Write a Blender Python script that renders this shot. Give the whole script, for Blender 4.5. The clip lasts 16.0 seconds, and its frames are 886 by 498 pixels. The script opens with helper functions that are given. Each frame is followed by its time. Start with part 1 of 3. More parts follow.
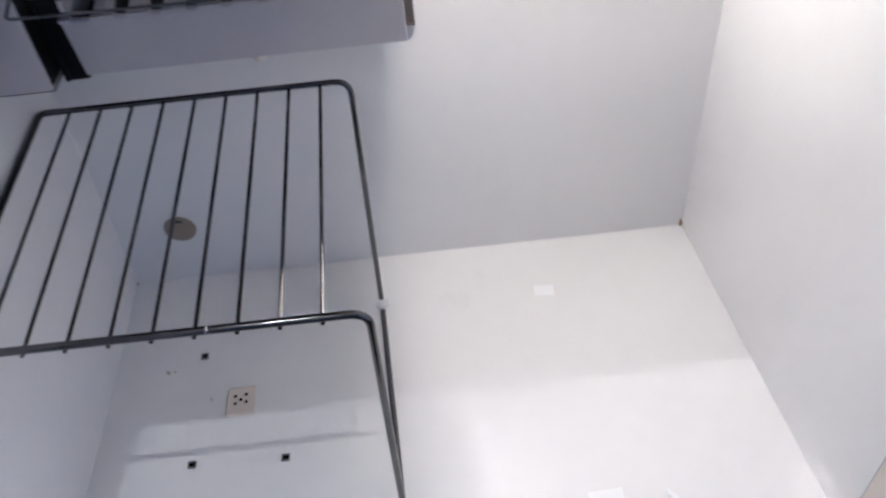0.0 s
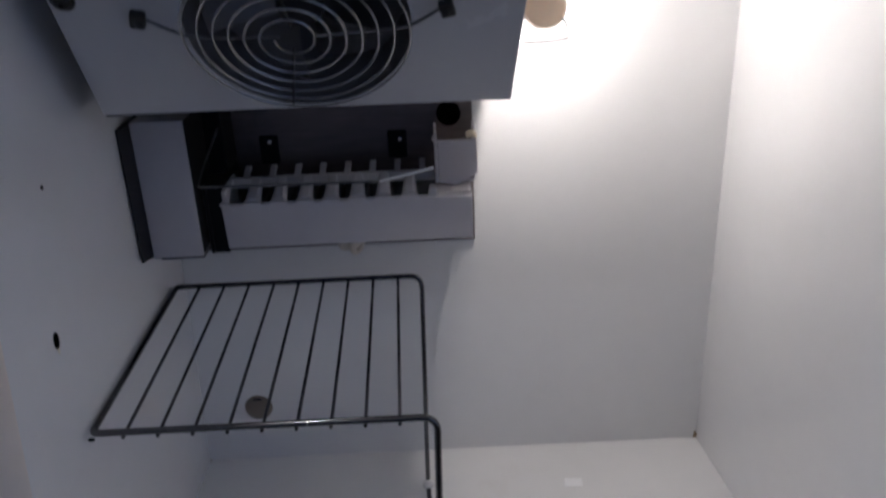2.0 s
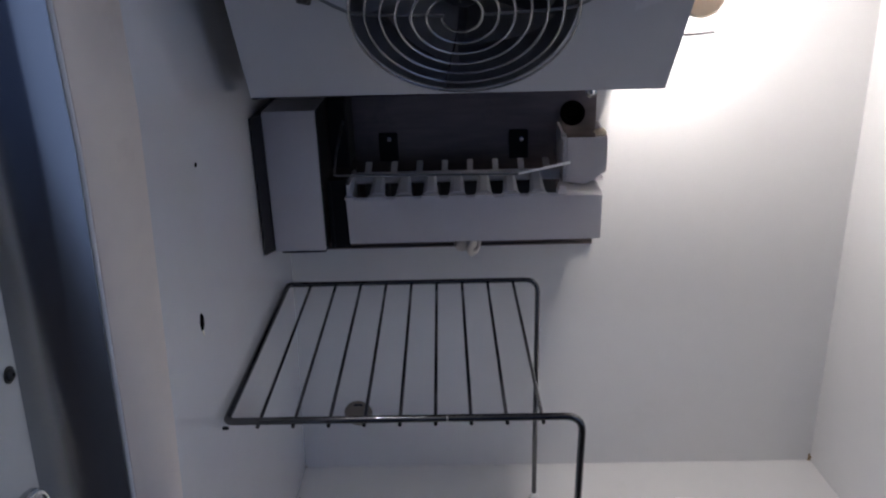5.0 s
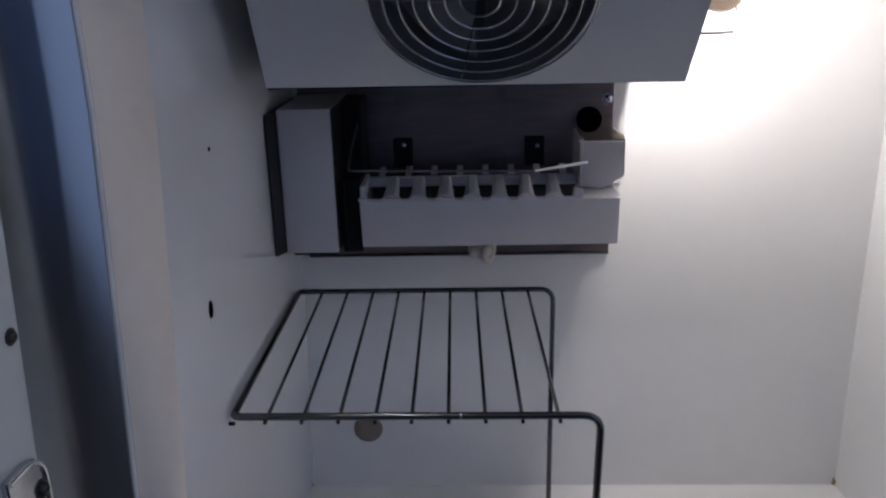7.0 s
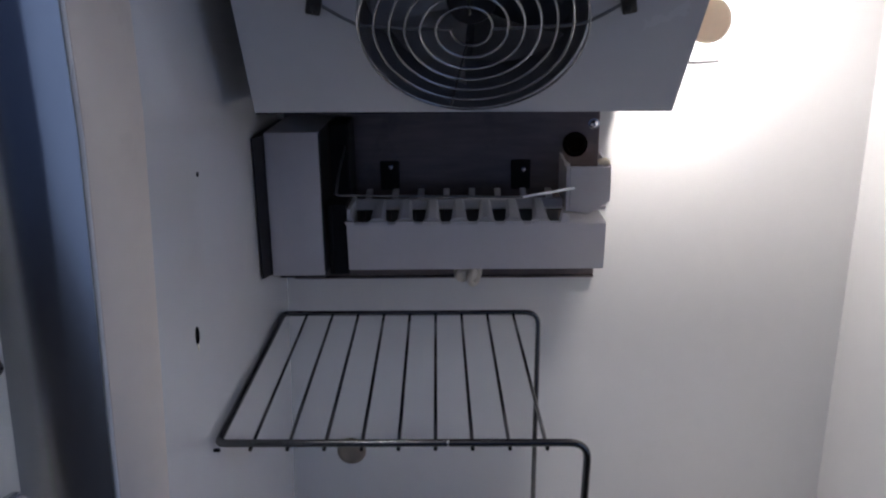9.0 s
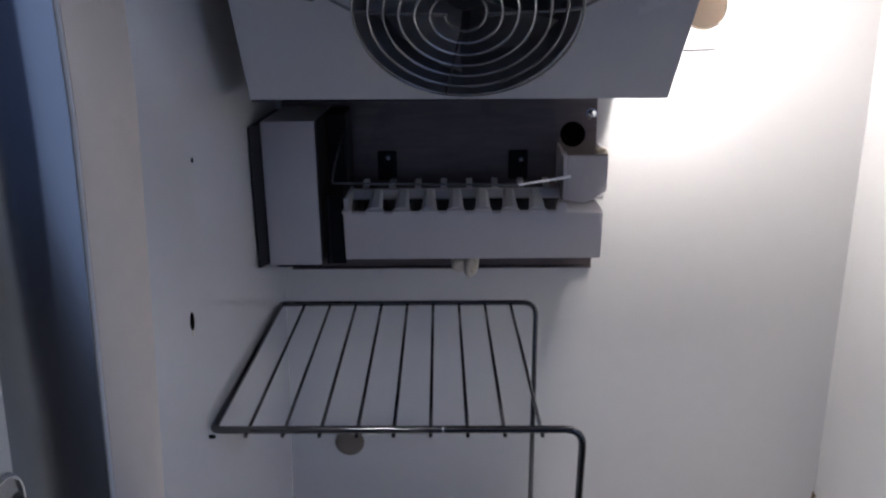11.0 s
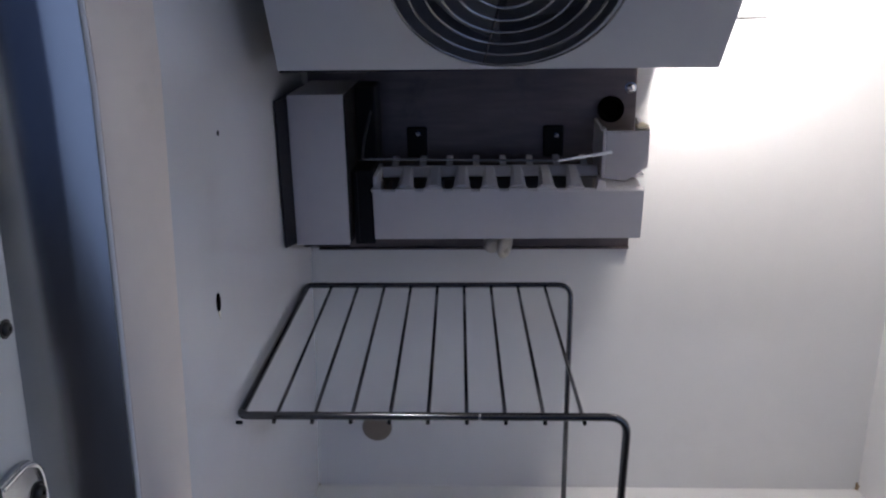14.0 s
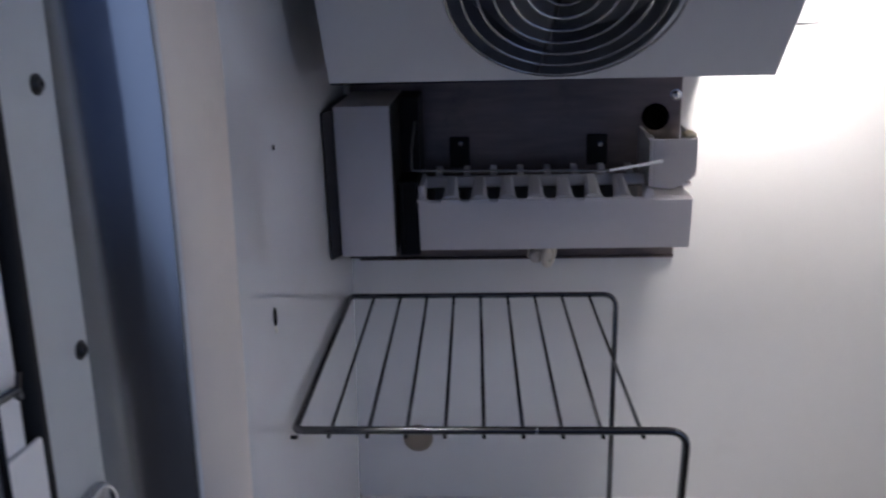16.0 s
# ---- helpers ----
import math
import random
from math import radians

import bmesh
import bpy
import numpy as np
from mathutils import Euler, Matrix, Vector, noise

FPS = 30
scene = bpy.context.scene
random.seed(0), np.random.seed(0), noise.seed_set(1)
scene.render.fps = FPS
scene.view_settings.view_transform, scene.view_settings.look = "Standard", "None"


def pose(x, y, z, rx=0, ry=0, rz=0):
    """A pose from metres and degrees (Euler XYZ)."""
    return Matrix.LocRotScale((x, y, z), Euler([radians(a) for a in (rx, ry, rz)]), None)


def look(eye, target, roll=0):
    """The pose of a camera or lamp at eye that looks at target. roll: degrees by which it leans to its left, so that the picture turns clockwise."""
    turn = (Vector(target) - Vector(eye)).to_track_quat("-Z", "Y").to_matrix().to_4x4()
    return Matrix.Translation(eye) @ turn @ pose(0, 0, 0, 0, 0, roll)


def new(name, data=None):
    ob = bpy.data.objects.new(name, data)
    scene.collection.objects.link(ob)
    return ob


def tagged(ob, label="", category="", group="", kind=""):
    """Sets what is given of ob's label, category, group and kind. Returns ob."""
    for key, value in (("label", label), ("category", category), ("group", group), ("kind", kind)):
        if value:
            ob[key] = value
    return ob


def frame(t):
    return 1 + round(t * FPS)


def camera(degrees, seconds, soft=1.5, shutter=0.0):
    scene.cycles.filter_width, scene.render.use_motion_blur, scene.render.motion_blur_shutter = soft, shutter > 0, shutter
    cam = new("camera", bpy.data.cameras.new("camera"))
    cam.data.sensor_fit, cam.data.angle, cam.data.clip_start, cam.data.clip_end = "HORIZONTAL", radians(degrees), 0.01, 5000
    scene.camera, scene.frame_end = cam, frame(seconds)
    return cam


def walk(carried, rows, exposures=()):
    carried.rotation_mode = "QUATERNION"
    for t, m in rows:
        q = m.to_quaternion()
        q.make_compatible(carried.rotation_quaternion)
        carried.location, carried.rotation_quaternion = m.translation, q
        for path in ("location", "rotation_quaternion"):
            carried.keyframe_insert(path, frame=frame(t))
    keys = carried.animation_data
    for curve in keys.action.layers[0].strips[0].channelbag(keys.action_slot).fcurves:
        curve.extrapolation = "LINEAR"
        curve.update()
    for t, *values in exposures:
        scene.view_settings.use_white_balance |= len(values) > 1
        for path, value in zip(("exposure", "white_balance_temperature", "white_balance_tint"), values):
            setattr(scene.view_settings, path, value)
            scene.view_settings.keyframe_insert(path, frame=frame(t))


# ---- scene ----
cam = camera(56.8, 16.0, soft=2.2, shutter=0.5)
PATH = [
    (0, (0.332, -0.634, 0.662), (0.339, 0.752, -0.780), -6.0),
    (0.5, (0.32, -0.583, 0.606), (0.39, 0.767, -0.868), -7.8),
    (1, (0.311, -0.641, 0.598), (0.27, 0.939, -0.627), -3.6),
    (1.5, (0.295, -0.75, 0.643), (0.204, 0.978, -0.361), -4.3),
    (2, (0.288, -0.84, 0.649), (0.304, 0.988, -0.164), -2.5),
    (2.5, (0.29, -0.868, 0.675), (0.333, 1.014, 0.0), -3.1),
    (3, (0.288, -0.889, 0.663), (0.329, 1.022, 0.074), -3.1),
    (3.5, (0.284, -0.88, 0.634), (0.316, 0.984, -0.092), -3.1),
    (4, (0.231, -0.848, 0.633), (0.205, 1.001, -0.127), -2.8),
    (4.2, (0.216, -0.834, 0.629), (0.170, 1.013, -0.137), -2.6),
    (6.3, (0.193, -0.836, 0.575), (0.119, 1.065, -0.041), -1.5),
    (6.5, (0.196, -0.837, 0.568), (0.109, 1.068, -0.037), -1.6),
    (7, (0.194, -0.836, 0.569), (0.107, 1.063, -0.054), -1.6),
    (7.5, (0.191, -0.834, 0.58), (0.119, 1.071, -0.025), -1.1),
    (8, (0.192, -0.836, 0.572), (0.123, 1.076, -0.013), -1.0),
    (8.5, (0.193, -0.837, 0.574), (0.129, 1.075, -0.011), -1.0),
    (8.7, (0.188, -0.834, 0.579), (0.143, 1.075, -0.015), -0.8),
    (10.8, (0.191, -0.833, 0.575), (0.165, 1.078, -0.016), -0.6),
    (11, (0.194, -0.836, 0.57), (0.148, 1.073, -0.026), -0.8),
    (11.5, (0.196, -0.826, 0.563), (0.139, 1.05, -0.128), -0.9),
    (12, (0.195, -0.807, 0.562), (0.157, 1.042, -0.198), -0.5),
    (12.4, (0.193, -0.796, 0.523), (0.152, 1.049, -0.248), -0.9),
    (12.5, (0.198, -0.797, 0.524), (0.137, 1.039, -0.268), -0.9),
    (13, (0.187, -0.801, 0.545), (0.106, 1.066, -0.169), -1.2),
    (13.5, (0.188, -0.807, 0.552), (0.098, 1.083, -0.096), -1.2),
    (14, (0.18, -0.809, 0.557), (0.089, 1.086, -0.074), -1.1),
    (14.5, (0.18, -0.812, 0.56), (0.098, 1.09, -0.055), -0.9),
    (15, (0.18, -0.816, 0.56), (0.087, 1.091, -0.037), -1.1),
    (15.5, (0.18, -0.813, 0.556), (0.083, 1.087, -0.061), -1.1),
    (16, (0.152, -0.804, 0.562), (0.024, 1.093, -0.059), -1.9),
]
EXPOSURES = [(0, 0.96), (0.5, 0.96), (1, 0.84), (1.5, 0.54), (2, -0.06), (2.5, -0.66), (3, -0.43), (3.5, -0.40), (4, -0.10), (7, 0.24), (11, 0.24), (12, 0.54), (12.5, 0.76), (13.5, 0.49), (16, 0.46)]
BULB_GLOW, ROOM_GLOW, ADDED_DAY_WATTS = 530.0, 9300.0, 95.0
BULB_FRONT, BULB_BACK = (0.3665, -0.1180, 0.5570), (0.3625, -0.0850, 0.5560)
walk(cam, [(t, look(eye, target, roll)) for t, eye, target, roll in PATH], EXPOSURES)

# ---- light ----
world = bpy.data.worlds.new("world")
scene.world = world
world.use_nodes = True
wn = world.node_tree.nodes
sky = wn.new("ShaderNodeTexSky")
sky.sky_type, sky.sun_disc = "NISHITA", False
sky.sun_elevation, sky.sun_rotation = radians(35), radians(120)
wn["Background"].inputs["Strength"].default_value = 0.08
world.node_tree.links.new(sky.outputs["Color"], wn["Background"].inputs["Color"])

# cool fill light in the opening of an unseen window, added behind the viewer
win = bpy.data.lights.new("added_daylight", "AREA")
win.shape, win.size, win.size_y, win.energy, win.color = "RECTANGLE", 1.20, 1.10, ADDED_DAY_WATTS, (0.70, 0.76, 1.0)
win_ob = new("added_daylight", win)
win_ob.matrix_basis = look((-3.18, -2.40, 0.90), (0.0, -2.40, 0.90))


# ---- materials ----
def mat(name, color, rough=0.5, metal=0.0, spec=0.5, vary=0.06, scale=8.0, bump=0.0, bump_scale=200.0, rough_vary=0.0,
        stretch=(1, 1, 1), coat=0.0, emit=0.0, stain=None, stain_at=0.62):
    m = bpy.data.materials.new(name)
    m.use_nodes = True
    nt = m.node_tree
    b = nt.nodes["Principled BSDF"]
    b.inputs["Roughness"].default_value = rough
    b.inputs["Metallic"].default_value = metal
    b.inputs["Specular IOR Level"].default_value = spec
    b.inputs["Coat Weight"].default_value = coat
    b.inputs["Coat Roughness"].default_value = 0.045
    if emit:
        b.inputs["Emission Color"].default_value = (*color, 1)
        b.inputs["Emission Strength"].default_value = emit
    tc = nt.nodes.new("ShaderNodeTexCoord")
    mp = nt.nodes.new("ShaderNodeMapping")
    mp.inputs["Scale"].default_value = stretch
    nt.links.new(tc.outputs["Object"], mp.inputs["Vector"])
    n1 = nt.nodes.new("ShaderNodeTexNoise")
    n1.inputs["Scale"].default_value, n1.inputs["Detail"].default_value = scale, 6
    n2 = nt.nodes.new("ShaderNodeTexNoise")
    n2.inputs["Scale"].default_value, n2.inputs["Detail"].default_value = scale * 9, 4
    for n in (n1, n2):
        nt.links.new(mp.outputs["Vector"], n.inputs["Vector"])
    add = nt.nodes.new("ShaderNodeMix")
    add.data_type = "FLOAT"
    add.inputs[0].default_value = 0.35
    nt.links.new(n1.outputs["Fac"], add.inputs[2])
    nt.links.new(n2.outputs["Fac"], add.inputs[3])
    ramp = nt.nodes.new("ShaderNodeValToRGB")
    e = ramp.color_ramp.elements
    e[0].position, e[1].position = 0.3, 0.7
    e[0].color = (*[c * (1 - vary) for c in color], 1)
    e[1].color = (*[min(1, c * (1 + vary)) for c in color], 1)
    nt.links.new(add.outputs[0], ramp.inputs["Fac"])
    out = ramp.outputs["Color"]
    if stain:
        n3 = nt.nodes.new("ShaderNodeTexNoise")
        n3.inputs["Scale"].default_value, n3.inputs["Detail"].default_value = scale * 0.8, 9
        n3.inputs["Roughness"].default_value = 0.7
        nt.links.new(tc.outputs["Object"], n3.inputs["Vector"])
        r3 = nt.nodes.new("ShaderNodeValToRGB")
        r3.color_ramp.elements[0].position, r3.color_ramp.elements[1].position = stain_at, stain_at + 0.12
        r3.color_ramp.elements[0].color, r3.color_ramp.elements[1].color = (0, 0, 0, 1), (0.6, 0.6, 0.6, 1)
        nt.links.new(n3.outputs["Fac"], r3.inputs["Fac"])
        mx = nt.nodes.new("ShaderNodeMix")
        mx.data_type = "RGBA"
        nt.links.new(r3.outputs["Color"], mx.inputs[0])
        nt.links.new(out, mx.inputs[6])
        mx.inputs[7].default_value = (*stain, 1)
        out = mx.outputs[2]
    nt.links.new(out, b.inputs["Base Color"])
    if rough_vary:
        mr = nt.nodes.new("ShaderNodeMapRange")
        mr.inputs["To Min"].default_value, mr.inputs["To Max"].default_value = max(0.02, rough - rough_vary), rough + rough_vary
        nt.links.new(add.outputs[0], mr.inputs["Value"])
        nt.links.new(mr.outputs["Result"], b.inputs["Roughness"])
    if bump:
        nb = nt.nodes.new("ShaderNodeTexNoise")
        nb.inputs["Scale"].default_value, nb.inputs["Detail"].default_value = bump_scale, 3
        nt.links.new(mp.outputs["Vector"], nb.inputs["Vector"])
        bp = nt.nodes.new("ShaderNodeBump")
        bp.inputs["Strength"].default_value, bp.inputs["Distance"].default_value = bump, 0.001
        nt.links.new(nb.outputs["Fac"], bp.inputs["Height"])
        nt.links.new(bp.outputs["Normal"], b.inputs["Normal"])
    return m


ENAMEL = mat("white_enamel", (0.84, 0.833, 0.825), 0.08, spec=0.8, coat=0.9, vary=0.02, scale=5, bump=0.012, bump_scale=14, rough_vary=0.01, stain=(0.78, 0.77, 0.755), stain_at=0.66)
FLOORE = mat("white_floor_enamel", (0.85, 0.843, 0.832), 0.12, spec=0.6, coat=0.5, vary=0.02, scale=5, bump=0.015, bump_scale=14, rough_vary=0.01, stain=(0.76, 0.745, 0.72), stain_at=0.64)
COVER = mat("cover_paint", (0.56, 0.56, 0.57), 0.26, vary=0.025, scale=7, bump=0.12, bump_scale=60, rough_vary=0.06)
STRIP = mat("cream_plastic", (0.77, 0.685, 0.605), 0.36, vary=0.04, scale=9, stain=(0.62, 0.54, 0.46), stain_at=0.56)
STEEL = mat("brushed_steel", (0.52, 0.53, 0.55), 0.24, metal=1.0, vary=0.05, scale=30, stretch=(1, 1, 0.04), bump=0.05, bump_scale=120, rough_vary=0.06)
GALV = mat("galvanised_plate", (0.22, 0.185, 0.178), 0.42, metal=0.85, vary=0.35, scale=16, stretch=(0.15, 1, 1), rough_vary=0.10, stain=(0.12, 0.114, 0.114), stain_at=0.55)
GUARDW = mat("guard_wire_chrome", (0.34, 0.34, 0.345), 0.2, metal=1.0, vary=0.12, scale=60)
CHROME = mat("chromed_wire", (0.15, 0.148, 0.148), 0.12, metal=1.0, vary=0.12, scale=60, rough_vary=0.06)
BAIL = mat("bail_wire", (0.19, 0.19, 0.195), 0.5, metal=0.8, vary=0.1, scale=60)
BRIGHT = mat("bright_screw", (0.72, 0.72, 0.72), 0.22, metal=1.0, vary=0.06, scale=80)
DARKSCREW = mat("dark_screw", (0.06, 0.06, 0.06), 0.38, metal=1.0, vary=0.1, scale=80)
PLASTIC = mat("ice_maker_plastic", (0.555, 0.528, 0.54), 0.45, vary=0.03, scale=16, bump=0.08, bump_scale=300)
TRAYP = mat("tray_plastic", (0.605, 0.576, 0.585), 0.42, vary=0.03, scale=18, bump=0.08, bump_scale=260)
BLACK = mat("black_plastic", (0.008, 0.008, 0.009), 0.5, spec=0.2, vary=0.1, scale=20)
# near black for the painted shade left of the motor cover and for dark parts
SHADEDARK = mat("shade_and_dark_parts", (0.016, 0.016, 0.021), 0.55, spec=0.25, vary=0.12, scale=30)
# black for the unseen underside, so no light bounces onto the ice maker
UNDERDARK = mat("underside_light_stop", (0.012, 0.011, 0.012), 0.9, spec=0.1, vary=0.15, scale=60)
RUBBER = mat("black_rubber", (0.010, 0.010, 0.011), 0.6, spec=0.25, vary=0.12, scale=30)
CAST = mat("cast_tray", (0.11, 0.11, 0.12), 0.5, metal=0.4, vary=0.15, scale=40)
FANDARK = mat("fan_black", (0.13, 0.13, 0.135), 0.42, vary=0.12, scale=30)
BLADE = mat("fan_blade", (0.40, 0.39, 0.40), 0.30, metal=0.4, vary=0.1, scale=20)
FOAM = mat("yellowed_foam", (0.70, 0.62, 0.47), 0.8, vary=0.12, scale=60, bump=0.5, bump_scale=300)
CREAM = mat("cream_fitting", (0.64, 0.575, 0.49), 0.4, vary=0.05, scale=40)
PLUGM = mat("tan_plug", (0.25, 0.205, 0.165), 0.5, vary=0.08, scale=50)
CERAMIC = mat("lamp_ceramic", (0.80, 0.60, 0.48), 0.45, vary=0.06, scale=40)
SHEET = mat("white_sheet", (0.78, 0.77, 0.76), 0.4, vary=0.03, scale=30)
DISC = mat("lamp_disc", (0.80, 0.70, 0.59), 0.45, vary=0.05, scale=40)
dn = DISC.node_tree
thru, half = dn.nodes.new("ShaderNodeBsdfTranslucent"), dn.nodes.new("ShaderNodeMixShader")
thru.inputs["Color"].default_value, half.inputs["Fac"].default_value = (0.82, 0.72, 0.61, 1), 0.42
dn.links.new(dn.nodes["Principled BSDF"].outputs["BSDF"], half.inputs[1])
dn.links.new(thru.outputs["BSDF"], half.inputs[2])
dn.links.new(half.outputs["Shader"], dn.nodes["Material Output"].inputs["Surface"])
HOLE = mat("dark_hole", (0.004, 0.0035, 0.003), 1.0, spec=0.0, vary=0.1, scale=60)
RUST = mat("rust_dirt", (0.30, 0.20, 0.11), 0.8, vary=0.3, scale=200)
STREAK = mat("yellow_stain", (0.70, 0.65, 0.50), 0.4, vary=0.1, scale=120)
LABEL = mat("white_label", (0.88, 0.88, 0.88), 0.35, vary=0.02, scale=60)
FINS = mat("coil_fins", (0.05, 0.048, 0.046), 0.5, metal=0.6, vary=0.2, scale=50)
DOORP = mat("door_flange", (0.57, 0.585, 0.575), 0.35, vary=0.04, scale=10, rough_vary=0.06)
GLOW = mat("bulb_glow", (1.0, 0.94, 0.925), 0.4, vary=0.0, emit=BULB_GLOW)
LAMPGLOW = mat("ceiling_lamp_glow", (0.88, 0.91, 1.0), 0.4, vary=0.0, emit=ROOM_GLOW)
PLASTER = mat("room_plaster", (0.36, 0.35, 0.345), 0.85, vary=0.05, scale=3, bump=0.2, bump_scale=80)
DIMBLUE = mat("dim_blue_reflection", (0.055, 0.085, 0.165), 0.8, vary=0.05, scale=3, bump=0.2, bump_scale=80)
BLUEBOUNCE = mat("blue_bounce_fill", (0.42, 0.53, 0.70), 0.8, vary=0.05, scale=3, bump=0.2, bump_scale=80)
DARKREFLECT = mat("dark_reflection_panel", (0.035, 0.032, 0.032), 0.6, vary=0.2, scale=5, stretch=(1, 1, 0.2))
ROOMFLOOR = mat("room_floor", (0.045, 0.037, 0.03), 0.5, vary=0.2, scale=6, stretch=(0.2, 1, 1))
FRAMEW = mat("window_frame_paint", (0.75, 0.75, 0.74), 0.4, vary=0.03, scale=10)


# ---- mesh helpers ----
def finish(name, bm, material, parent=None, label="", smooth=False):
    bmesh.ops.recalc_face_normals(bm, faces=bm.faces)
    me = bpy.data.meshes.new(name)
    bm.to_mesh(me)
    bm.free()
    me.materials.append(material)
    if smooth:
        for p in me.polygons:
            p.use_smooth = True
        me.set_sharp_from_angle(angle=radians(40))
    ob = new(name, me)
    if parent:
        ob.parent = parent
    if label:
        ob["label"] = label
    return ob


def part(name, bm, material, parent, label="", smooth=False):
    return finish(name, bm, material, parent, label, smooth)


def thing(name, at, label, category, group="", kind=""):
    ob = new(name)
    ob.location = at
    ob.empty_display_size = 0.02
    bpy.context.view_layer.update()
    return tagged(ob, label, category, group, kind)


def box(lo, hi, bevel=0.0, seg=2, into=None, at=(0, 0, 0)):
    """A box between two corners, less the place of its thing."""
    bm = into or bmesh.new()
    c = [(a + b) / 2 - o for a, b, o in zip(lo, hi, at)]
    r = bmesh.ops.create_cube(bm, size=1, matrix=Matrix.Translation(c) @ Matrix.Diagonal((*[abs(b - a) for a, b in zip(lo, hi)], 1)))
    if bevel:
        edges = list({e for v in r["verts"] for e in v.link_edges})
        bmesh.ops.bevel(bm, geom=edges, offset=bevel, segments=seg, affect="EDGES", profile=0.5)
    return bm


def prism(outline, axis, a, b, into=None, at=(0, 0, 0), bevel=0.0):
    """An outline in the plane across an axis (0 x, 1 y, 2 z), drawn out from a to b along it."""
    bm = into or bmesh.new()
    def place(p, q, h):
        v = {0: (h, p, q), 1: (p, h, q), 2: (p, q, h)}[axis]
        return [c - o for c, o in zip(v, at)]
    lo = [bm.verts.new(place(p, q, a)) for p, q in outline]
    hi = [bm.verts.new(place(p, q, b)) for p, q in outline]
    faces = [bm.faces.new(lo), bm.faces.new(hi[::-1])]
    for i in range(len(lo)):
        j = (i + 1) % len(lo)
        faces.append(bm.faces.new((lo[i], hi[i], hi[j], lo[j])))
    if bevel:
        bmesh.ops.recalc_face_normals(bm, faces=faces)
        bmesh.ops.bevel(bm, geom=list({e for f in faces for e in f.edges}), offset=bevel, segments=2, affect="EDGES", profile=0.5)
    return bm


def loft(sections, into=None, at=(0, 0, 0)):
    """Outlines with the same number of points, each drawn at its place, joined in order and closed at both ends."""
    bm = into or bmesh.new()
    rows = [[bm.verts.new(Vector(p) - Vector(at)) for p in sec] for sec in sections]
    n = len(rows[0])
    for a, b in zip(rows, rows[1:]):
        for i in range(n):
            j = (i + 1) % n
            bm.faces.new((a[i], b[i], b[j], a[j]))
    bm.faces.new(rows[0])
    bm.faces.new(rows[-1][::-1])
    return bm


def round_path(points, fillet, steps=6):
    """The corners of a path rounded with arcs."""
    pts = [Vector(p) for p in points]
    out = [pts[0]]
    for a, b, c in zip(pts, pts[1:], pts[2:]):
        u, v = (a - b), (c - b)
        d = min(fillet, u.length * 0.48, v.length * 0.48)
        p, q = b + u.normalized() * d, b + v.normalized() * d
        for i in range(steps + 1):
            s = i / steps
            out.append((1 - s) ** 2 * p + 2 * s * (1 - s) * b + s * s * q)
    out.append(pts[-1])
    return out


def tube(points, r, seg=10, fillet=0.0, into=None, at=(0, 0, 0), closed=False, r_end=None):
    bm = into or bmesh.new()
    pts = [Vector(p) - Vector(at) for p in points]
    if fillet:
        pts = round_path(pts, fillet)
    n = len(pts)
    rings, side = [], None
    for i, p in enumerate(pts):
        if closed:
            d = pts[(i + 1) % n] - pts[i - 1]
        else:
            d = pts[min(i + 1, n - 1)] - pts[max(i - 1, 0)]
        d.normalize()
        if side is None:
            side = d.orthogonal().normalized()
        side = (side - d * side.dot(d)).normalized()
        up = d.cross(side)
        rr = r if r_end is None else r + (r_end - r) * i / (n - 1)
        rings.append([bm.verts.new(p + (side * math.cos(a) + up * math.sin(a)) * rr) for a in [2 * math.pi * k / seg for k in range(seg)]])
    for i in range(n if closed else n - 1):
        a, b = rings[i], rings[(i + 1) % n]
        for k in range(seg):
            j = (k + 1) % seg
            bm.faces.new((a[k], a[j], b[j], b[k]))
    if not closed:
        bm.faces.new(rings[0][::-1])
        bm.faces.new(rings[-1])
    return bm


def lathe(profile, origin, axis, seg=24, into=None, at=(0, 0, 0)):
    """A profile of (radius, height) turned round an axis from an origin."""
    bm = into or bmesh.new()
    q = Vector((0, 0, 1)).rotation_difference(Vector(axis).normalized())
    o = Vector(origin) - Vector(at)
    rings = []
    for r, h in profile:
        if r < 1e-6:
            rings.append([bm.verts.new(o + q @ Vector((0, 0, h)))])
        else:
            rings.append([bm.verts.new(o + q @ Vector((r * math.cos(a), r * math.sin(a), h))) for a in [2 * math.pi * k / seg for k in range(seg)]])
    for a, b in zip(rings, rings[1:]):
        for k in range(seg):
            j = (k + 1) % seg
            if len(a) == 1 and len(b) > 1:
                bm.faces.new((a[0], b[j], b[k]))
            elif len(b) == 1 and len(a) > 1:
                bm.faces.new((a[k], a[j], b[0]))
            elif len(a) > 1:
                bm.faces.new((a[k], a[j], b[j], b[k]))
    return bm


def screw_head(name, place, axis, r, material, parent, label="", at=(0, 0, 0)):
    """A pan head with a washer and a cross recess cut as a small sunk disc."""
    bm = lathe([(0, 0), (r * 1.35, 0), (r * 1.35, r * 0.16), (r, r * 0.2), (r * 0.96, r * 0.5), (r * 0.7, r * 0.75), (r * 0.34, r * 0.82), (r * 0.28, r * 0.5), (0, r * 0.45)], place, axis, 16, at=at)
    return part(name, bm, material, parent, label, True)


def structure(name, bm, material, label, category, smooth=False):
    return tagged(finish(name, bm, material, None, "", smooth), label, category, kind="structure")


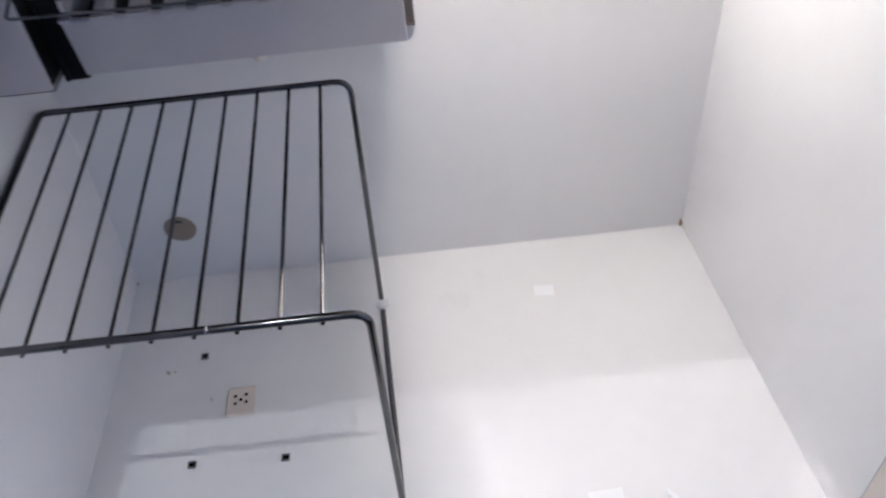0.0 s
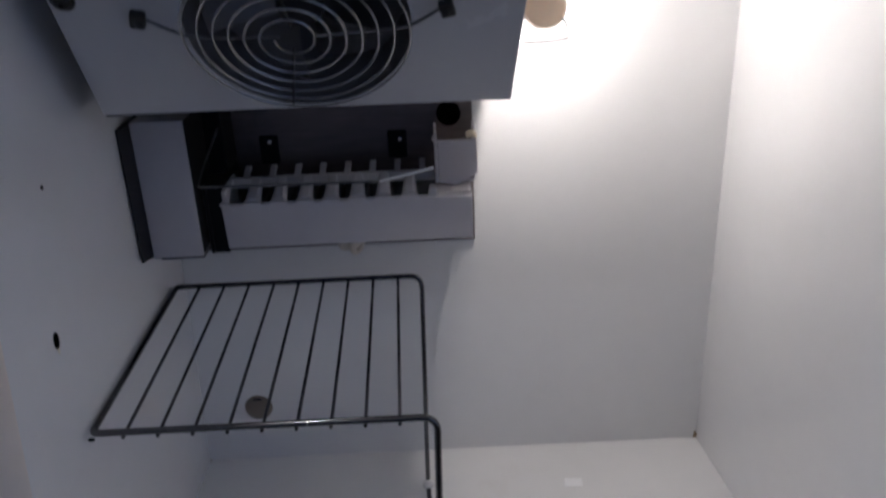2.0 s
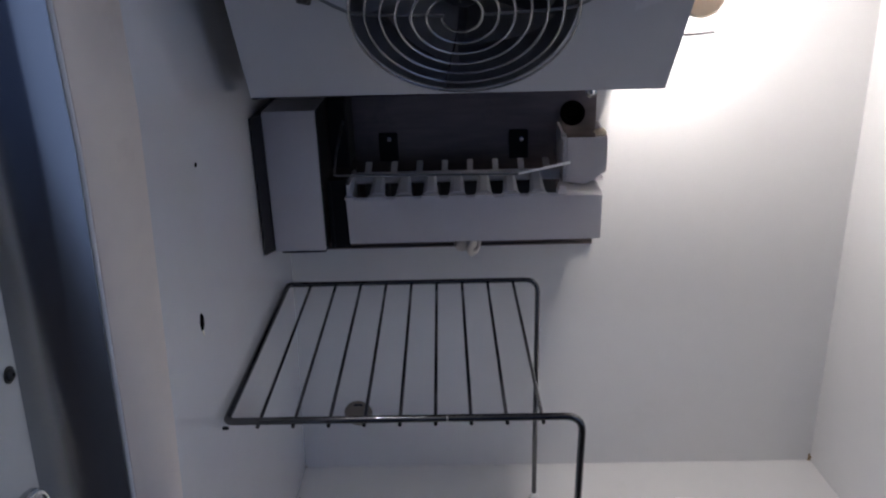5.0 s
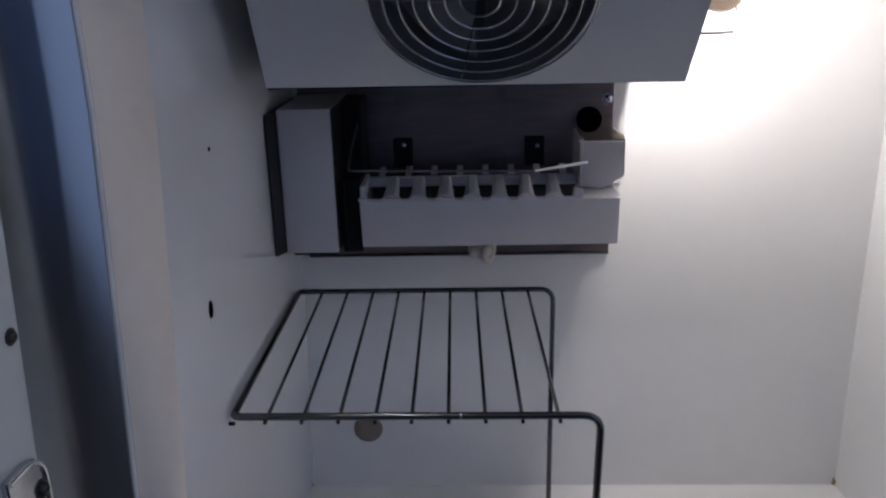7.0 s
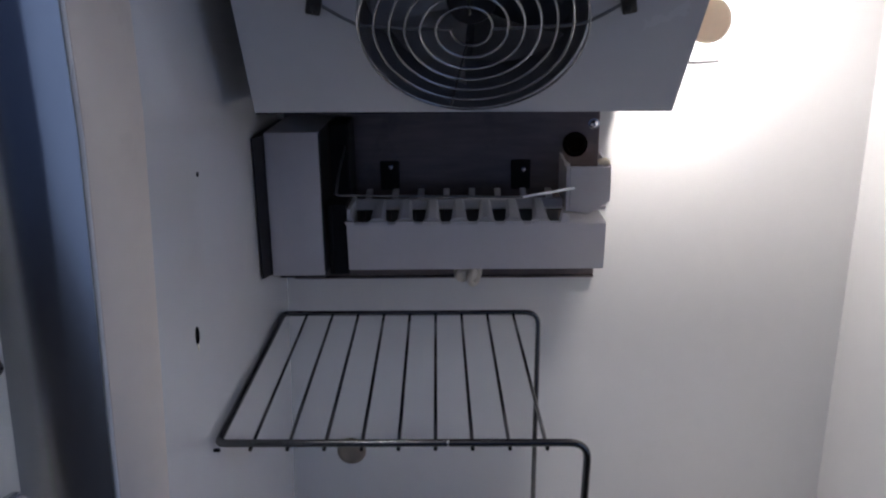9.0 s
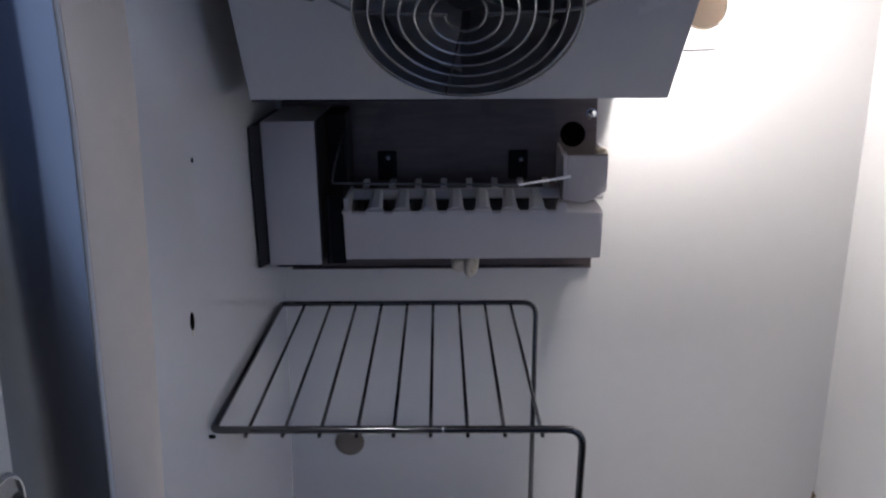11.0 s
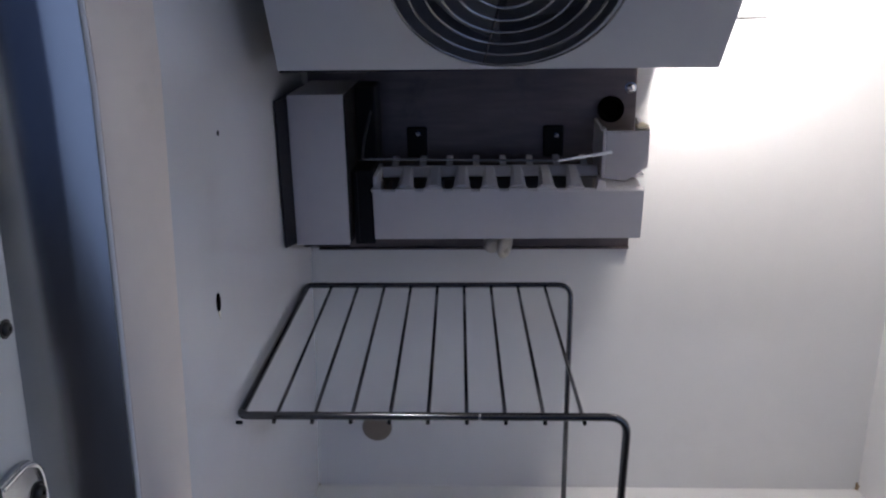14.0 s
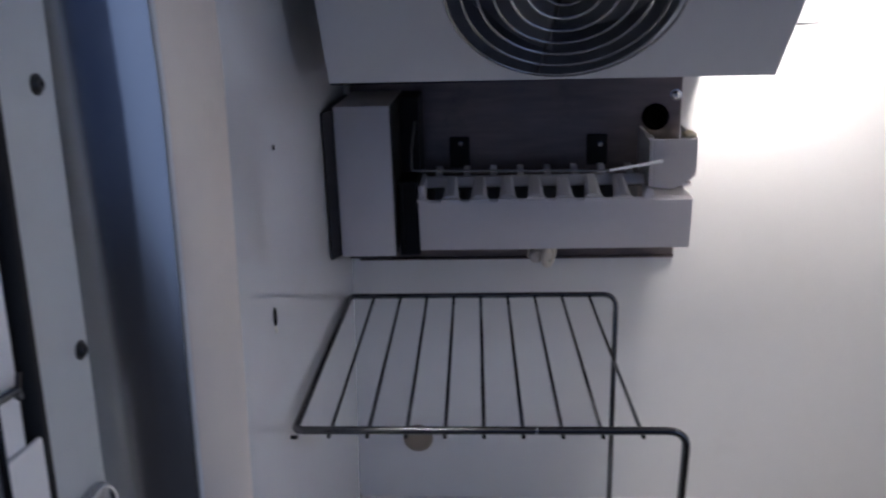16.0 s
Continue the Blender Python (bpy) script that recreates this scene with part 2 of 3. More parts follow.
# ---- freezer liner ----
W, FLARE, TOP = 0.603, 0.030, 0.77
structure("wall_back", box((-0.06, 0.0, -0.04), (W + 0.08, 0.05, TOP + 0.06)), ENAMEL, "glossy white enamelled back wall of a freezer", "wall")
def below(z):
    """How far a height lies under the level where the mouth begins to widen."""
    return max(0.0, 0.51 - z)
structure("wall_left", loft([[(-0.06, -0.36 - 0.14 * below(z), z), (front, -0.36 - 0.14 * below(z), z), (back, 0.0, z), (-0.06, 0.0, z)] for z, back, front in ((-0.04, -0.0095, -0.0095), (0.0, -0.008, -0.008), (0.10, -0.0035, -0.001), (0.19, 0.0, 0.0032), (0.27, 0.0022, 0.0052), (0.34, 0.0045, 0.0058), (0.51, 0.0058, 0.0058), (TOP, 0.006, 0.006))]), ENAMEL,
          "glossy white enamelled side wall of a freezer", "wall", True)
structure("wall_right", prism([(W, 0.0), (W + FLARE, -0.36), (W + 0.08, -0.36), (W + 0.08, 0.0)], 2, -0.04, TOP), ENAMEL, "glossy white enamelled side wall of a freezer", "wall")
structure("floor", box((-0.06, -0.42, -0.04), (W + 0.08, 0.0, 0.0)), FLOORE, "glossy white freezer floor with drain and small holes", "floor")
structure("ceiling", box((-0.06, -0.40, TOP), (W + 0.08, 0.0, TOP + 0.06)), ENAMEL, "white enamelled freezer ceiling", "ceiling")

# breaker strips round the mouth, flared a little outwards
def breaker(name, profile, axis, a, b, label):
    ob = structure(name, prism(profile, axis, a, b, bevel=0.0012), STRIP, label, "trim")
    return ob
def strip_section(z):
    d, low = below(z), 0.19 * max(0, 0.27 - z) ** 2
    return [(0.0061 - low, -0.3603 - 0.14 * d, z), (0.0045 - low - 0.012 * d, -0.385 - 0.092 * d, z), (0.0012 - 0.043 * d, -0.412 - 0.01 * d, z), (-0.0026 - 0.043 * d, -0.4195, z), (-0.075, -0.4195, z), (-0.075, -0.3603 - 0.14 * below(0.51), z)]
structure("trim_left", loft([strip_section(-0.02 + 0.0535 * k) for k in range(16)]), STRIP, "cream plastic breaker strip beside the freezer mouth", "trim", True)
breaker("trim_right", [(W + FLARE - 0.0002, -0.3603), (W + FLARE + 0.0015, -0.385), (W + FLARE + 0.006, -0.412), (W + FLARE + 0.010, -0.4195), (W + 0.08, -0.4195), (W + 0.08, -0.3603)], 2, -0.02, TOP + 0.02, "cream plastic breaker strip beside the freezer mouth")
structure("trim_top", box((-0.004, -0.4198, TOP - 0.01), (W + FLARE + 0.009, -0.4002, TOP + 0.0198), 0.0005), STRIP, "cream plastic breaker strip over the freezer mouth", "trim")
structure("trim_bottom", box((-0.004, -0.4405, -0.03), (W + FLARE + 0.009, -0.4205, -0.001), 0.002), STRIP, "cream plastic breaker strip under the freezer mouth", "trim")

# stainless front of the cabinet
cab = thing("freezer_cabinet", (0.3, -0.44, -0.8), "stainless steel freezer cabinet with brushed front stiles", "freezer")
ca = (0.3, -0.44, -0.8)
part("stile", loft([[(x + 0.0018 - 0.043 * below(z), y, z) for x, y in ((-0.0065, -0.3795), (-0.0065, -0.4215), (-0.0075, -0.4226), (-0.0205, -0.4306), (-0.0225, -0.4316), (-0.045, -0.4404), (-0.053, -0.4412), (-0.16, -0.4414), (-0.16, -0.3795))] for z in (-0.75, -0.1, 0.51, 0.93)], at=ca), STEEL, cab, "brushed stainless steel stile", True)
part("stile", prism([(W + FLARE + 0.0115, -0.3795), (W + FLARE + 0.0115, -0.4215), (W + FLARE + 0.0155, -0.4245), (W + FLARE + 0.049, -0.4395), (W + FLARE + 0.065, -0.4445), (W + FLARE + 0.14, -0.4445), (W + FLARE + 0.14, -0.3795)], 2, -0.75, 0.93, at=ca), STEEL, cab, "brushed stainless steel stile", True)
part("header", box((-0.006, -0.4205, TOP + 0.0205), (W + FLARE + 0.011, -0.380, 0.93), 0.0015, at=ca), STEEL, cab)
part("lower_front", box((-0.006, -0.4205, -0.75), (W + FLARE + 0.011, -0.380, -0.0315), 0.0015, at=ca), STEEL, cab)
part("bead", tube([(-0.0034 - 0.043 * below(z), -0.4216, z) for z in (-0.6, 0.0, 0.51, 0.92)], 0.0013, 8, at=ca), SHEET, cab, "thin pale sealing bead along the stile", True)
part("side_panel", box((-0.23, -0.379, -0.75), (-0.222, 0.07, 0.93), at=ca), STEEL, cab)
part("side_panel", box((W + FLARE + 0.132, -0.379, -0.75), (W + FLARE + 0.14, 0.07, 0.93), at=ca), STEEL, cab)
part("back_panel", box((-0.221, 0.062, -0.75), (W + FLARE + 0.131, 0.07, 0.93), at=ca), STEEL, cab)
part("top_panel", box((-0.221, -0.379, 0.922), (W + FLARE + 0.131, 0.061, 0.93), at=ca), STEEL, cab)
part("plinth", box((-0.14, -0.40, -0.80), (W + FLARE + 0.12, 0.06, -0.7505), at=ca), BLACK, cab)

# ---- evaporator cover with fan ----
U = Vector((0, -0.559, 0.829))           # up the sloped face
N = Vector((0, -0.829, -0.559))          # out of it
P0 = Vector((0.0, -0.2, 0.4925))
def on_face(x, up, out=0.0):
    return Vector((x, 0, 0)) + P0 + U * up + N * out
FOLD = 0.1735
def low_edge(x):
    """The lower edge of the face, which drops a little along its length."""
    return 0.0010 - 0.0027 * (x - 0.0316) / 0.321
FOLD_Y, FOLD_Z = (P0 + U * FOLD).y, (P0 + U * FOLD).z
co = (0.19, -0.2, 0.4925)
cover = thing("evaporator_cover", co, "white painted metal evaporator cover with a round fan opening", "freezer fan cover")
FAN = Vector((0.1982, 0.0, 0.0)) + P0 + U * 0.083
FR = 0.0800
bm = bmesh.new()
# sloped face: a sheet with a round opening, front and back skins joined
def edge_x(up):
    """The cover's two side edges, which splay a little to the top."""
    return 0.0316 + 0.0056 * up / FOLD, 0.3525 + 0.0105 * up / FOLD
FAN_UP = 0.083
def face_ring(out):
    inner = [bm.verts.new(FAN + Vector((FR * math.cos(a), 0, 0)) + U * (FR * math.sin(a)) + N * out - Vector(co)) for a in [2 * math.pi * k / 64 for k in range(64)]]
    outer = []
    for k in range(64):
        a = 2 * math.pi * k / 64
        c, s = math.cos(a), math.sin(a)
        t = 0.0
        while True:
            x, up = FAN.x + t * c, FAN_UP + t * s
            lo, hi = edge_x(up)
            if not (lo < x < hi and low_edge(x) < up < FOLD):
                break
            t += 0.0004
        x, up = min(max(x, lo), hi), min(max(up, low_edge(x)), FOLD)
        outer.append(bm.verts.new(on_face(x, up, out) - Vector(co)))
    for up in (0.0, FOLD):
        for cx in edge_x(up):
            p = on_face(cx, up or low_edge(cx), out) - Vector(co)
            best = min(outer, key=lambda v: (v.co - p).length)
            best.co = p
    for k in range(64):
        j = (k + 1) % 64
        bm.faces.new((inner[k], inner[j], outer[j], outer[k]))
    return inner, outer
fi, fo = face_ring(0.0)
bi, bo = face_ring(-0.0015)
for k in range(64):
    j = (k + 1) % 64
    bm.faces.new((fi[k], bi[k], bi[j], fi[j]))
    bm.faces.new((fo[k], fo[j], bo[j], bo[k]))
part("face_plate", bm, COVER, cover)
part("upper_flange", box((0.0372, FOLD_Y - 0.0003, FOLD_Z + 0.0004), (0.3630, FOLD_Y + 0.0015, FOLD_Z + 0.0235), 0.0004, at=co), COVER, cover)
# added sheet, out of view, black to keep the ice maker's top in shade
part("underside", box((0.0318, -0.1980, 0.4915), (0.3518, -0.0005, 0.493), at=co), UNDERDARK, cover, "unseen black underside, added to stop light bouncing below the cover")
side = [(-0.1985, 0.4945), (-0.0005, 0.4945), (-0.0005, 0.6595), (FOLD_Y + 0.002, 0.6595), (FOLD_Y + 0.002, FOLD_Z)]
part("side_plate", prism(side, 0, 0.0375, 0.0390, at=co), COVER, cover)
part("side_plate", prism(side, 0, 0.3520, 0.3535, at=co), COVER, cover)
part("fan_shroud", lathe([(FR + 0.0005, -0.002), (FR + 0.0005, -0.05), (FR - 0.02, -0.055), (0.0, -0.056), (0.0, -0.058), (FR + 0.003, -0.058), (FR + 0.003, -0.002)], FAN, N, 40, at=co), FANDARK, cover, "black fan shroud", True)
for x, up, r in ((0.0457, 0.1155, 0.0062), (0.3485, 0.1085, 0.0056)):
    screw_head("screw", on_face(x, up, 0.0002), N, r, DARKSCREW, cover, "dark round head screw", at=co)

go = tuple(FAN)
fan = thing("fan", go, "small black axial fan behind the wire guard", "fan")
part("motor_hub", lathe([(0, -0.018), (0.016, -0.018), (0.0175, -0.021), (0.0175, -0.046), (0.006, -0.048), (0, -0.048)], FAN, N, 24, at=go), SHADEDARK, fan, "", True)
for k in range(5):
    bm = bmesh.new()
    a0 = 2 * math.pi * k / 5 + 0.3
    grid = []
    for i in range(7):
        r = 0.0165 + (0.072 - 0.0165) * i / 6
        row = []
        for j in range(6):
            a = a0 + (j / 5 - 0.5) * (0.95 + 0.25 * i / 6)
            p = FAN + Vector((1, 0, 0)) * (r * math.cos(a)) + U * (r * math.sin(a)) + N * (-0.034 + 0.016 * (j / 5 - 0.5) * 2)
            row.append(bm.verts.new(p - Vector(go)))
        grid.append(row)
    for i in range(6):
        for j in range(5):
            bm.faces.new((grid[i][j], grid[i + 1][j], grid[i + 1][j + 1], grid[i][j + 1]))
    bmesh.ops.solidify(bm, geom=bm.faces[:], thickness=0.0012)
    part("blade", bm, BLADE, fan, "", True)

guard = thing("fan_guard", go, "round fan guard of concentric chromed wire rings", "fan guard")
def guard_point(r, a, back=0.0):
    """A place on the guard: a shallow dome that leans out at its top."""
    inner = 1 - r / 0.0782
    out = 0.0195 - 0.0045 * (r / 0.077) ** 2 + 0.0070 * (r / 0.077) * math.sin(a) - back
    return FAN + Vector((0.0008 - 0.0018 * inner + r * math.cos(a), 0, 0)) + U * (0.0045 + 0.0025 * inner + r * math.sin(a)) + N * out
def guard_radius(turns):
    """The wire keeps its radius under the hub and widens by one pitch over it, up to the outer ring."""
    whole = math.floor(turns)
    return min(0.0782, 0.0135 + 0.0108 * (whole + 2 * max(0.0, turns - whole - 0.5)))
pts = [guard_point(guard_radius(k / 56), math.pi + 2 * math.pi * k / 56) for k in range(56 * 7 + 1)]
part("spiral_wire", tube(pts, 0.00095, 8, at=go), GUARDW, guard, "", True)
for a in (-1.78, 1.66):
    part("spoke", tube([guard_point(0.0110 * k + 0.011, a, 0.0019) for k in range(7)], 0.0009, 8, at=go), DARKSCREW, guard, "", True)
for x, up, s in ((0.0917, 0.1005, -1), (0.3030, 0.0985, 1)):
    start, mid, edge = [FAN + Vector((s * d, 0, 0)) + N * out for d, out in ((0.0130, 0.0100), (0.0560, 0.0075), (0.0775, 0.0045))]
    end = on_face(x - s * 0.004, up, 0.0045)
    part("arm", tube([start, mid, edge, (edge + end) / 2 + N * 0.001, end], 0.0012, 8, at=go, fillet=0.004), BAIL, guard, "", True)
    bm = bmesh.new()
    bmesh.ops.create_cube(bm, size=1, matrix=Matrix.Translation(on_face(x, up, 0.0052) - Vector(go)) @ Matrix((Vector((1, 0, 0)), U, N)).transposed().to_4x4() @ Matrix.Rotation(s * 0.25, 4, "Z") @ Matrix.Diagonal((0.0105, 0.0120, 0.0075, 1)))
    bmesh.ops.bevel(bm, geom=bm.edges[:], offset=0.0016, segments=2, affect="EDGES", profile=0.5)
    part("clip", bm, DARKSCREW, guard, "dark wire clip", True)
    screw_head("screw", on_face(x - s * 0.001, up - 0.001, 0.0088), N, 0.0026, DARKSCREW, guard, "", at=go)

coil = thing("evaporator_coil", (0.19, -0.13, 0.62), "dark finned evaporator coil above the cover", "coil")
part("core", box((0.045, -0.24, 0.60), (0.34, -0.02, 0.66), 0.002, at=(0.19, -0.13, 0.62)), FINS, coil)
for k in range(24):
    x = 0.05 + k * 0.012
    part("fin", box((x, -0.245, 0.6605), (x + 0.001, -0.02, 0.675), at=(0.19, -0.13, 0.62)), FINS, coil)
for x in (0.0625, 0.0850):
    tb = thing("tube_stub", (x, -0.283, TOP), "white plastic tube hanging from the freezer ceiling", "tube", "tubes over the cover")
    part("sleeve", lathe([(0.003, 0.6555 - TOP), (0.0042, 0.6555 - TOP), (0.0045, 0.657 - TOP), (0.0045, 0.0), (0.003, 0.0)], (x, -0.283, TOP), (0, 0, 1), 16, at=(x, -0.283, TOP)), SHEET, tb, "", True)

# ---- lamp beside the cover ----
lo_ = (0.375, -0.17, 0.556)
lamp = thing("freezer_lamp", lo_, "lit freezer bulb with beige end disc and two guard wires", "lamp")
axis = Vector(BULB_BACK) - Vector(BULB_FRONT)
LONG = axis.length
part("end_disc", lathe([(0, -0.0005), (0.0148, -0.0005), (0.0166, 0.0004), (0.0173, 0.0018), (0.0173, 0.0052), (0.0160, 0.0062), (0, 0.0064)], (0.3825, -0.1750, 0.5572), (0.05, 1.0, 0), 40, at=lo_), DISC, lamp, "beige translucent end disc", True)
part("socket", lathe([(0, -0.0400), (0.0085, -0.0400), (0.0085, -0.0010), (0.0050, 0.0), (0, 0.0)], BULB_FRONT, axis, 24, at=lo_), CERAMIC, lamp, "", True)
part("bulb", lathe([(0, 0.0005), (0.0045, 0.0005), (0.0052, 0.0060), (0.0060, 0.0120), (0.0062, LONG * 0.6), (0.0056, LONG * 0.85), (0.0036, LONG * 0.96), (0, LONG)], BULB_FRONT, axis, 28, at=lo_), GLOW, lamp, "glowing white bulb", True)
part("guard_wire", tube([(0.3536, -0.118, 0.5845), (0.3700, -0.126, 0.5852), (0.4118, -0.129, 0.5862)], 0.0010, 8, at=lo_, r_end=0.0015), GUARDW, lamp, "thin guard wire", True)
part("guard_wire", tube([(0.3536, -0.118, 0.5215), (0.3700, -0.124, 0.5212), (0.3960, -0.122, 0.5212), (0.4125, -0.110, 0.5212)], 0.0012, 8, fillet=0.006, at=lo_), GUARDW, lamp, "thin guard wire", True)
part("disc_wire", tube([(0.4122, -0.1110, 0.5214), (0.4050, -0.140, 0.5400), (0.3900, -0.1680, 0.5520)], 0.0008, 8, fillet=0.006, at=lo_), SHEET, lamp, "thin white wire to the disc", True)
part("disc_arm", tube([(0.3800, -0.1690, 0.5480), (0.3600, -0.1600, 0.5480), (0.3536, -0.1600, 0.5480)], 0.0014, 8, fillet=0.004, at=lo_), SHEET, lamp, "", True)

# ---- ice maker ----
po = (0.17, -0.003, 0.29)
plate = thing("mounting_plate", po, "dull galvanised steel mounting plate on the back wall", "metal plate")
part("sheet", box((0.012, -0.0035, 0.2912), (0.3315, -0.0004, 0.4922), 0.0006, at=po), GALV, plate)
part("folded_lip", box((0.012, -0.0065, 0.2890), (0.3315, -0.0004, 0.2906), 0.0004, at=po), GALV, plate)
screw_head("screw", (0.3255, -0.0036, 0.452), (0, -1, 0), 0.0042, BRIGHT, plate, "bright pan head screw", at=po)
io = (0.17, -0.05, 0.33)
grom = thing("water_inlet", (0.307, -0.004, 0.432), "black rubber water inlet in the steel plate", "pipe")
part("collar", lathe([(0.0085, -0.0005), (0.0125, -0.0005), (0.0128, 0.004), (0.0118, 0.008), (0.0092, 0.0085), (0.0085, 0.006), (0.0085, -0.0005)], (0.307, -0.0036, 0.432), (0, -1, 0), 28, at=(0.307, -0.004, 0.432)), HOLE, grom, "", True)
part("bore", lathe([(0, 0.0004), (0.0084, 0.0004), (0.0084, 0.0012), (0, 0.0012)], (0.307, -0.0036, 0.432), (0, -1, 0), 24, at=(0.307, -0.004, 0.432)), HOLE, grom)

ice = thing("ice_maker", io, "off-white plastic ice maker with comb tray and black housing", "ice maker")
# motor head: cover tapers slightly to the bottom
head = part("motor_cover", prism([(-0.0005, 0.3285), (-0.0005, 0.4630), (-0.1085, 0.4630), (-0.1115, 0.3290)], 0, 0.0145, 0.0628, at=io, bevel=0.0009), PLASTIC, ice, "off-white motor cover", True)
# sheet in place of the shade and reflection between motor cover and wall
part("side_dark_sheet", prism([(0.0064, -0.1220), (0.0078, -0.1226), (0.0143, -0.1085), (0.0143, -0.004), (0.0064, -0.004)], 2, 0.3300, 0.4600, at=io), SHADEDARK, ice, "black sheet beside the motor cover, painted shade on the left one")
# black flank of the housing
part("side_dark_sheet", prism([(-0.004, 0.3325), (-0.004, 0.4622), (-0.1070, 0.4622), (-0.1095, 0.3325)], 0, 0.0629, 0.0641, at=io), BLACK, ice, "black sheet beside the motor cover, painted shade on the left one")
part("bottom_rim", box((0.0200, -0.1075, 0.3258), (0.0620, -0.010, 0.3282), 0.0006, at=io), SHADEDARK, ice, "dark underside of the motor cover")
part("head_housing", box((0.0643, -0.0900, 0.3225), (0.0830, -0.006, 0.392), 0.0015, at=io), BLACK, ice, "black plastic housing")
part("head_housing", box((0.0643, -0.0520, 0.3925), (0.0830, -0.006, 0.462), 0.0015, at=io), BLACK, ice, "black plastic housing")
part("housing_rib", box((0.0655, -0.0930, 0.3235), (0.0690, -0.0902, 0.391), 0.0008, at=io), BLACK, ice)
# tray
X0, X1 = 0.0835, 0.3250
part("front_guard", prism([(-0.0995, 0.3745), (-0.0955, 0.3765), (-0.0935, 0.3745), (-0.0895, 0.3295), (-0.0945, 0.3285)], 0, X0, X1, at=io, bevel=0.0008), TRAYP, ice, "off-white tray guard", True)
part("end_cap", box((0.2905, -0.0932, 0.362), (X1, -0.045, 0.3765), 0.0012, at=io), TRAYP, ice)
part("end_plate", box((X0, -0.0925, 0.34), (X0 + 0.0035, -0.04, 0.388), 0.0008, at=io), TRAYP, ice)
bm = bmesh.new()
prof = []
for k in range(11):
    a = math.pi * k / 10
    prof.append((-0.055 - 0.034 * math.cos(a), 0.368 - 0.034 * math.sin(a)))
inner = [(-0.055 - 0.031 * math.cos(math.pi * k / 10), 0.368 - 0.031 * math.sin(math.pi * k / 10)) for k in range(10, -1, -1)]
prism(prof + inner, 0, X0 + 0.004, 0.2895, into=bm, at=io)
part("mould", bm, CAST, ice, "dark cast metal mould", True)
PITCH = 0.0253
for k in range(8):
    xc = X0 + 0.0040 + k * PITCH if k else X0 + 0.0032
    part("divider", prism([(-0.086, 0.3675)] + [(-0.055 - 0.0305 * math.cos(math.pi * i / 8), 0.368 - 0.0305 * math.sin(math.pi * i / 8)) for i in range(1, 8)] + [(-0.024, 0.3675)], 0, xc + 0.0050, xc + 0.0070, at=io), CAST, ice)
    w0, w1 = (0.0150, 0.0098) if k else (0.0064, 0.0050)
    bm = bmesh.new()
    top = [(xc - w0 / 2, -0.0945, 0.3770), (xc + w0 / 2, -0.0945, 0.3770), (xc + w1 / 2, -0.0615, 0.3872), (xc - w1 / 2, -0.0615, 0.3872)]
    ridge = [(xc - w0 * 0.22, -0.0935, 0.3795), (xc + w0 * 0.22, -0.0935, 0.3795), (xc + w1 * 0.32, -0.0615, 0.3893), (xc - w1 * 0.32, -0.0615, 0.3893)]
    a = [bm.verts.new(Vector(p) - Vector(io)) for p in top]
    c = [bm.verts.new(Vector(p) - Vector(io)) for p in ridge]
    b = [bm.verts.new(Vector(p) - Vector(io) - Vector((0, -0.001, 0.0045))) for p in top]
    bm.faces.new(c)
    bm.faces.new(b[::-1])
    for i in range(4):
        j = (i + 1) % 4
        bm.faces.new((a[i], a[j], c[j], c[i]))
        bm.faces.new((a[i], b[i], b[j], a[j]))
    part("finger", bm, TRAYP, ice)
    part("finger_lip", box((xc - w0 / 2 - 0.0010, -0.1000, 0.3748), (xc + w0 / 2 + 0.0010, -0.0940, 0.3774), 0.0004, at=io), TRAYP, ice)
    part("rear_tooth", prism([(-0.050, 0.3840), (-0.050, 0.3880), (-0.036, 0.3930), (-0.030, 0.3930), (-0.030, 0.3885), (-0.036, 0.3885)], 0, xc + 0.0100, xc + 0.0160, at=io, bevel=0.0005), TRAYP, ice)
part("comb_rail", prism([(-0.0600, 0.3785), (-0.0600, 0.3805), (-0.0550, 0.3872), (-0.0500, 0.3878), (-0.0500, 0.3785)], 0, X0 + 0.001, 0.2895, at=io, bevel=0.0006), TRAYP, ice)
part("ejector_shaft", tube([(0.083, -0.046, 0.378), (0.290, -0.046, 0.378)], 0.004, 10, at=io), BLACK, ice, "", True)
part("stop_block", prism([(0.2825, 0.3755), (0.2915, 0.3755), (0.2905, 0.3835), (0.2845, 0.3845)], 1, -0.0985, -0.088, at=io, bevel=0.0006), TRAYP, ice)
for x in (0.118, 0.2523):
    br = part("mounting_ear", box((x - 0.010, -0.0075, 0.386), (x + 0.010, -0.0037, 0.4165), 0.0015, at=io), BLACK, ice, "black mounting ear")
    screw_head("screw", (x + (0.001 if x < 0.2 else 0.0028), -0.0077, 0.410 if x < 0.2 else 0.407), (0, -1, 0), 0.0017, BRIGHT, br, "bright mounting screw", at=io)
# fill cup
cup = part("fill_cup", prism([(0.2935, 0.3795), (0.312, 0.3765), (0.3315, 0.3885), (0.3325, 0.4225), (0.2935, 0.4225)], 1, -0.0735, -0.070, at=io, bevel=0.0008), TRAYP, ice, "off-white fill cup")
part("cup_side", prism([(-0.0735, 0.4225), (-0.012, 0.4245), (-0.012, 0.384), (-0.0735, 0.3795)], 0, 0.2905, 0.2932, at=io, bevel=0.0005), TRAYP, cup)
part("cup_side", prism([(-0.0735, 0.4225), (-0.012, 0.4245), (-0.012, 0.3975), (-0.0735, 0.3885)], 0, 0.3300, 0.3324, at=io, bevel=0.0005), TRAYP, cup)
